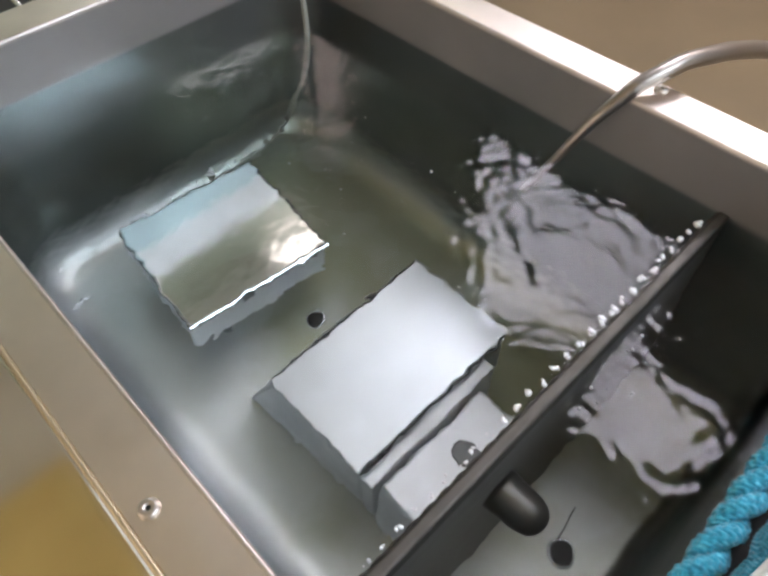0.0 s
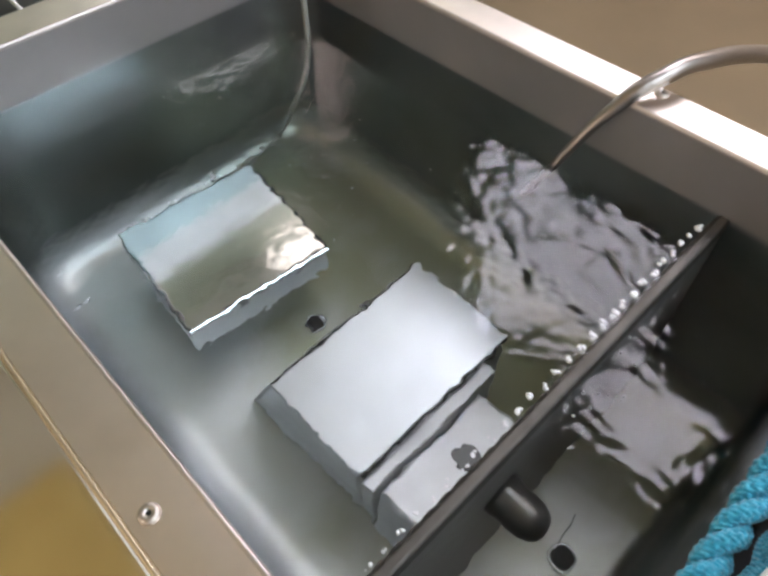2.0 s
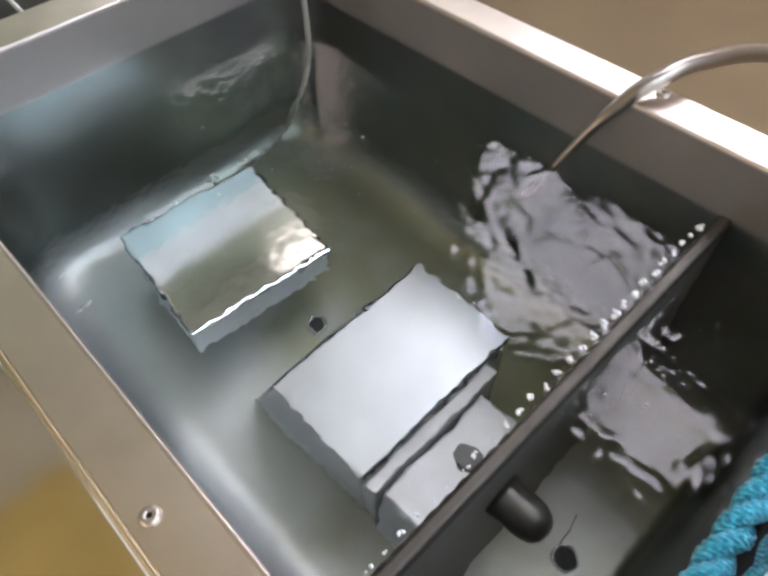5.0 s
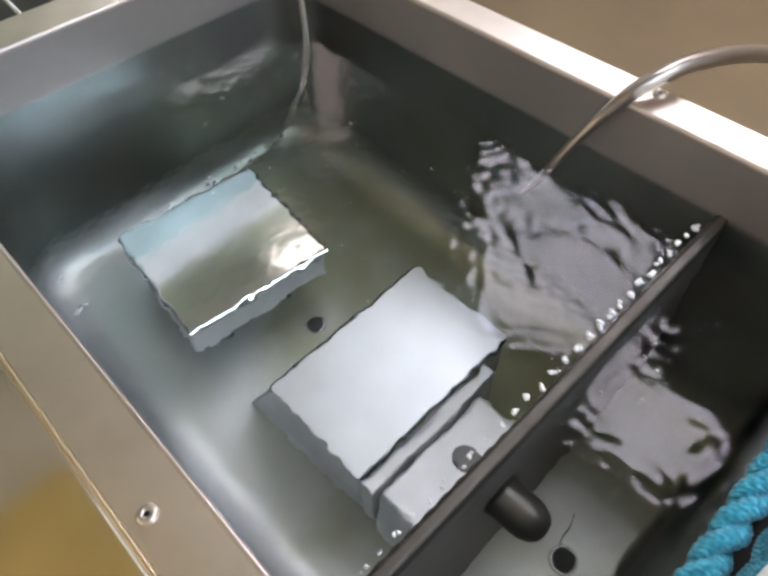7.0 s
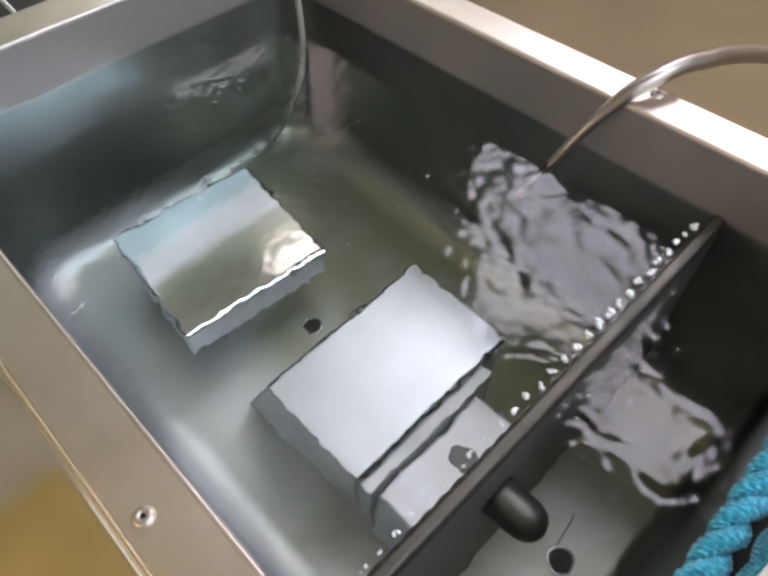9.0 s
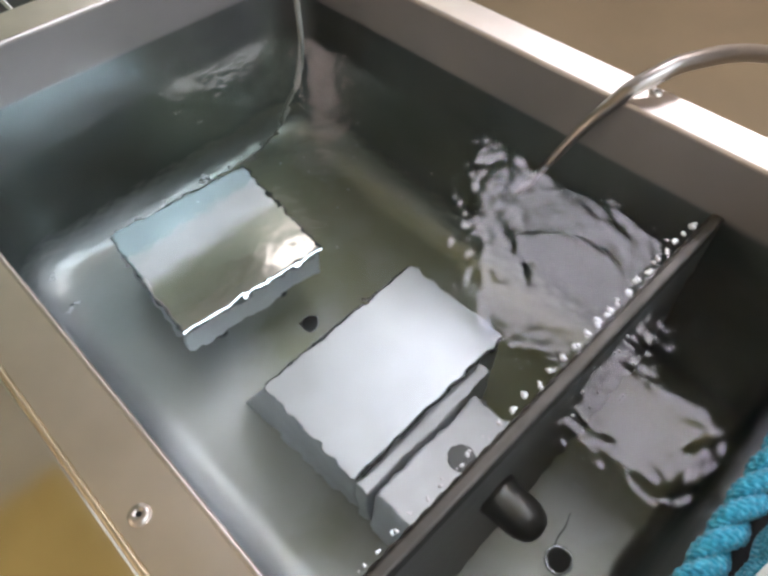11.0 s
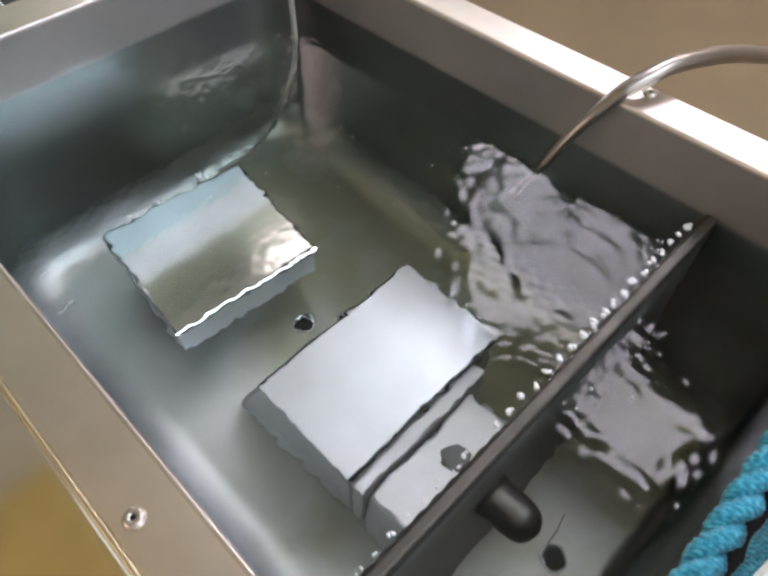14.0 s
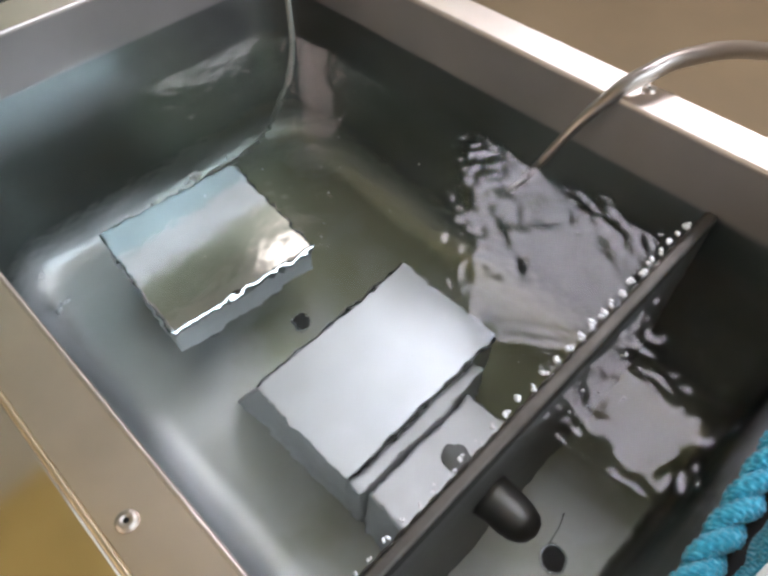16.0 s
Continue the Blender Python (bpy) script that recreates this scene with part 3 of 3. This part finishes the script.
room()
west_fill()
ceiling_panel(1.218, 2.198, 0.413, 1.053, turn=37)
ceiling_panel(1.10, 1.42, -0.11, 0.28)
ceiling_panel(2.15, 2.95, -0.15, 0.55, FAR_LAMP)
# the last three panels are unseen, added for brightness and reflections in the tank
ceiling_panel(0.90, 1.14, 1.47, 1.67, PINK_FILL)
ceiling_panel(0.42, 1.20, 0.55, 1.15, DIM_FILL)
ceiling_panel(0.05, 1.55, -1.80, -0.70, COOL_FILL)
tank()
worktop()
cabinet()
dark_appliance()
weir()
steel_box()
steel_bracket()
steel_block()
drain("drain_hole", 0.171, 0.264, 0.0075)
drain("drain_hole", 0.170, 0.003, 0.0080)
outlet()
tube()
cable()
screw(-0.009, 0.118)
screw(0.356, 0.121)
knit_rope("teal rope of two twisted ribbed knitted strands on the rim", 0.02, 0.30, -0.0352, 0.0082, 0.0029, 0.0039, 0.029)
knit_roll("knitted_cloth", "teal knitted cloth folded on the tank rim", 0.02, 0.30, -0.0550, 0.0138, 0.0125, 0.022, 12, 1.2)
folded_cloth()
gap_shade()
big_water, side_water = build_water()


def splash_bead(seed):
    """One lumpy bead of water spilling between two teeth."""
    rng = random.Random(seed)
    bm = bmesh.new()
    bmesh.ops.create_icosphere(bm, subdivisions=3, radius=1)
    for v in bm.verts:
        k = 1 + 0.9 * noise.noise(v.co * 2.3 + Vector((seed * 3.1, 0, 0)))
        v.co = Vector((v.co.x * 0.0019, v.co.y * 0.0026, v.co.z * 0.0014)) * k * rng.uniform(0.95, 1.05)
    return mesh_of("bead", bm, FOAM, True)


def spill():
    s = thing("overflow_spill", "white glinting beads of water spilling over the weir teeth", "water", at=(0, YD + 0.003, ZW + 0.0006))
    shapes = [splash_bead(i) for i in range(6)]
    rng = random.Random(5)
    for i in range(60):
        x = XL + 0.0098 + (i // 2) * 0.0102 + (i % 2) * 0.0022
        b = new("bead", shapes[rng.randrange(6)])
        b.parent = s
        k = rng.uniform(0.34, 0.85) * (0.55 + 0.45 * min(1, max(0, (x - 0.09) / 0.12)))
        b.location = (x + rng.uniform(-0.0012, 0.0012), rng.uniform(-0.0020, 0.0010), 0.0005)
        b.rotation_euler = (rng.uniform(-0.5, 0.5), 0, rng.uniform(-0.8, 0.8))
        b.scale = (k, k, k)
    return s


WIRE = [(0.201, 0.0155, ZF + 0.0012, 0.0005), (0.189, 0.0125, ZF + 0.0016, 0.0005), (0.178, 0.0115, ZF + 0.0012, 0.0005), (0.163, 0.0075, ZF + 0.0012, 0.0005)]


def thin_wire():
    w = thing("thin_wire", "thin dark wire lying in the overflow chamber", "wire")
    part("strand", pipe(WIRE, 8, 8), BLACK, w, smooth=True)


def olive_reflector():
    # unseen box added under the ceiling so the worktop reflects olive
    d = thing("olive_reflector", "unseen yellow-olive box added for the worktop's reflection", "duct", at=(-0.45, 0.75, CEIL))
    part("casing", box(-0.35, 0.30, -1.2, 0.36, -0.22, 0, 0.01), OCHRE, d)
    for y in (-0.9, -0.3, 0.3):
        part("joint", box(-0.356, 0.306, y, y + 0.03, -0.226, 0), OCHRE, d)


def floor_glints():
    """Beads in a line at the foot of the back wall, and lumps in the corner, added as glints."""
    f = thing("glint_beads", "silvery beads added as glints along the tank floor", "bubbles", at=(0.2, 0.45, ZF))
    rng = random.Random(9)
    for i in range(34):
        k = rng.choice((0.0008, 0.0011, 0.0014, 0.0019, 0.0026))
        bm = bmesh.new()
        bmesh.ops.create_icosphere(bm, subdivisions=2, radius=k)
        bm.transform(Matrix.Translation((-0.100 + 0.0046 * i + rng.uniform(-0.003, 0.003), rng.uniform(-0.003, 0.003), 0.0052 + k * 0.6)))
        part("bubble", bm, FOAM if rng.random() < 0.3 else LID_STEEL, f, smooth=True)
    for cx, cy, count in ((-0.164, -0.001, 11), (-0.163, -0.041, 8), (0.002, 0.001, 8)):
        for i in range(count):
            k, x, y = rng.uniform(0.35, 1.3), cx + rng.gauss(0, 0.0028), cy + rng.gauss(0, 0.0020)
            bm = bmesh.new()
            bmesh.ops.create_icosphere(bm, subdivisions=3, radius=1)
            for v in bm.verts:
                n = 1 + 0.8 * noise.noise(v.co * 2.1 + Vector((i * 3.7, cx * 300, 0)))
                v.co = Vector((v.co.x * 0.0022, v.co.y * 0.0016, v.co.z * 0.0012)) * n * k + Vector((x, y, 0.0075))
            part("glint_lump", bm, FOAM if i % 3 else LID_STEEL, f, "white lump added as a corner glint", True)


def surface_bubble(x, y, z, r):
    b = thing("surface_bubble", "small clear bubble floating on the water", "bubble", "floating bubbles", at=(x, y, z))
    part("dome", lathe([(r, -0.0002), (r * 0.92, r * 0.35), (r * 0.65, r * 0.68), (r * 0.3, r * 0.85)], 12), FOAM, b, smooth=True)
    return b


def side_flecks():
    f = thing("splash_flecks", "white splash flecks on the overflow water beside the weir", "water", at=(0.15, YD - 0.014, ZR + 0.0004))
    shapes = [splash_bead(20 + i) for i in range(5)]
    rng = random.Random(12)
    for i in range(22):
        b = new("fleck", shapes[i % 5])
        b.parent = f
        k = rng.uniform(0.10, 0.40)
        b.location = (rng.uniform(0.015, 0.10), rng.uniform(-0.012, 0.005) - abs(rng.gauss(0, 0.006)), 0)
        b.rotation_euler = (0, 0, rng.uniform(0, 3))
        b.scale = (k, k * rng.uniform(0.5, 1), k)
    return f


olive_reflector()
floor_glints()
beads = spill()
flecks = side_flecks()
rng_b = random.Random(3)
bubbles = [surface_bubble(x + rng_b.uniform(-0.006, 0.006), y + rng_b.uniform(-0.006, 0.006), ZW, rng_b.uniform(0.0003, 0.0006))
           for x, y in ((0.174, 0.215), (0.205, 0.23), (0.19, 0.105), (0.175, 0.085), (0.19, 0.09), (0.13, 0.21), (0.205, 0.19), (0.18, 0.275), (0.16, 0.205), (0.2, 0.075), (0.12, 0.28), (0.22, 0.26), (0.21, 0.21), (0.215, 0.24), (0.23, 0.22), (0.2, 0.27), (0.19, 0.25), (0.235, 0.2), (0.185, 0.23), (0.1, 0.24), (0.24, 0.28), (0.225, 0.18))]
thin_wire()


def motions():
    rows_a, rows_b = [], []
    a0, b0 = big_water.location.copy(), side_water.location.copy()
    for i in range(161):
        t = i * 0.1
        w = 2 * math.pi * t
        rows_a.append((t, pose(a0.x + 0.005 * math.sin(w / 1.3) + 0.003 * math.sin(w / 0.71), a0.y + 0.0017 * math.sin(w / 0.83) + 0.001 * math.cos(w / 0.47), a0.z + 0.0002 * math.sin(w / 0.9))))
        rows_b.append((t, pose(b0.x + 0.005 * math.sin(w / 1.1 + 1) + 0.003 * math.cos(w / 0.63), b0.y + 0.0016 * math.sin(w / 0.77) + 0.0008 * math.cos(w / 0.43), b0.z + 0.0002 * math.cos(w / 0.8))))
    walk(big_water, rows_a)
    walk(side_water, rows_b)
    for k, b in enumerate(bubbles):
        o = b.location.copy()
        walk(b, [(i * 0.5, pose(o.x + 0.006 * math.sin(0.35 * i + k) - 0.003 * math.sin(k), o.y - 0.005 * math.sin(0.23 * i + 2 * k), o.z)) for i in range(33)])
    f0 = flecks.location.copy()
    walk(flecks, [(i * 0.2, pose(f0.x + 0.004 * math.sin(i * 1.1), f0.y + 0.002 * math.sin(i * 1.9), f0.z, 0, 0, 6 * math.sin(i * 0.7))) for i in range(81)])
    c0 = beads.location.copy()
    walk(beads, [(i * 0.2, pose(c0.x + 0.0008 * math.sin(i * 2.1), c0.y + 0.0007 * math.sin(i * 1.3), c0.z + 0.0005 * math.sin(i * 1.7), 3 * math.sin(i * 0.9), 0, 0)) for i in range(81)])


motions()
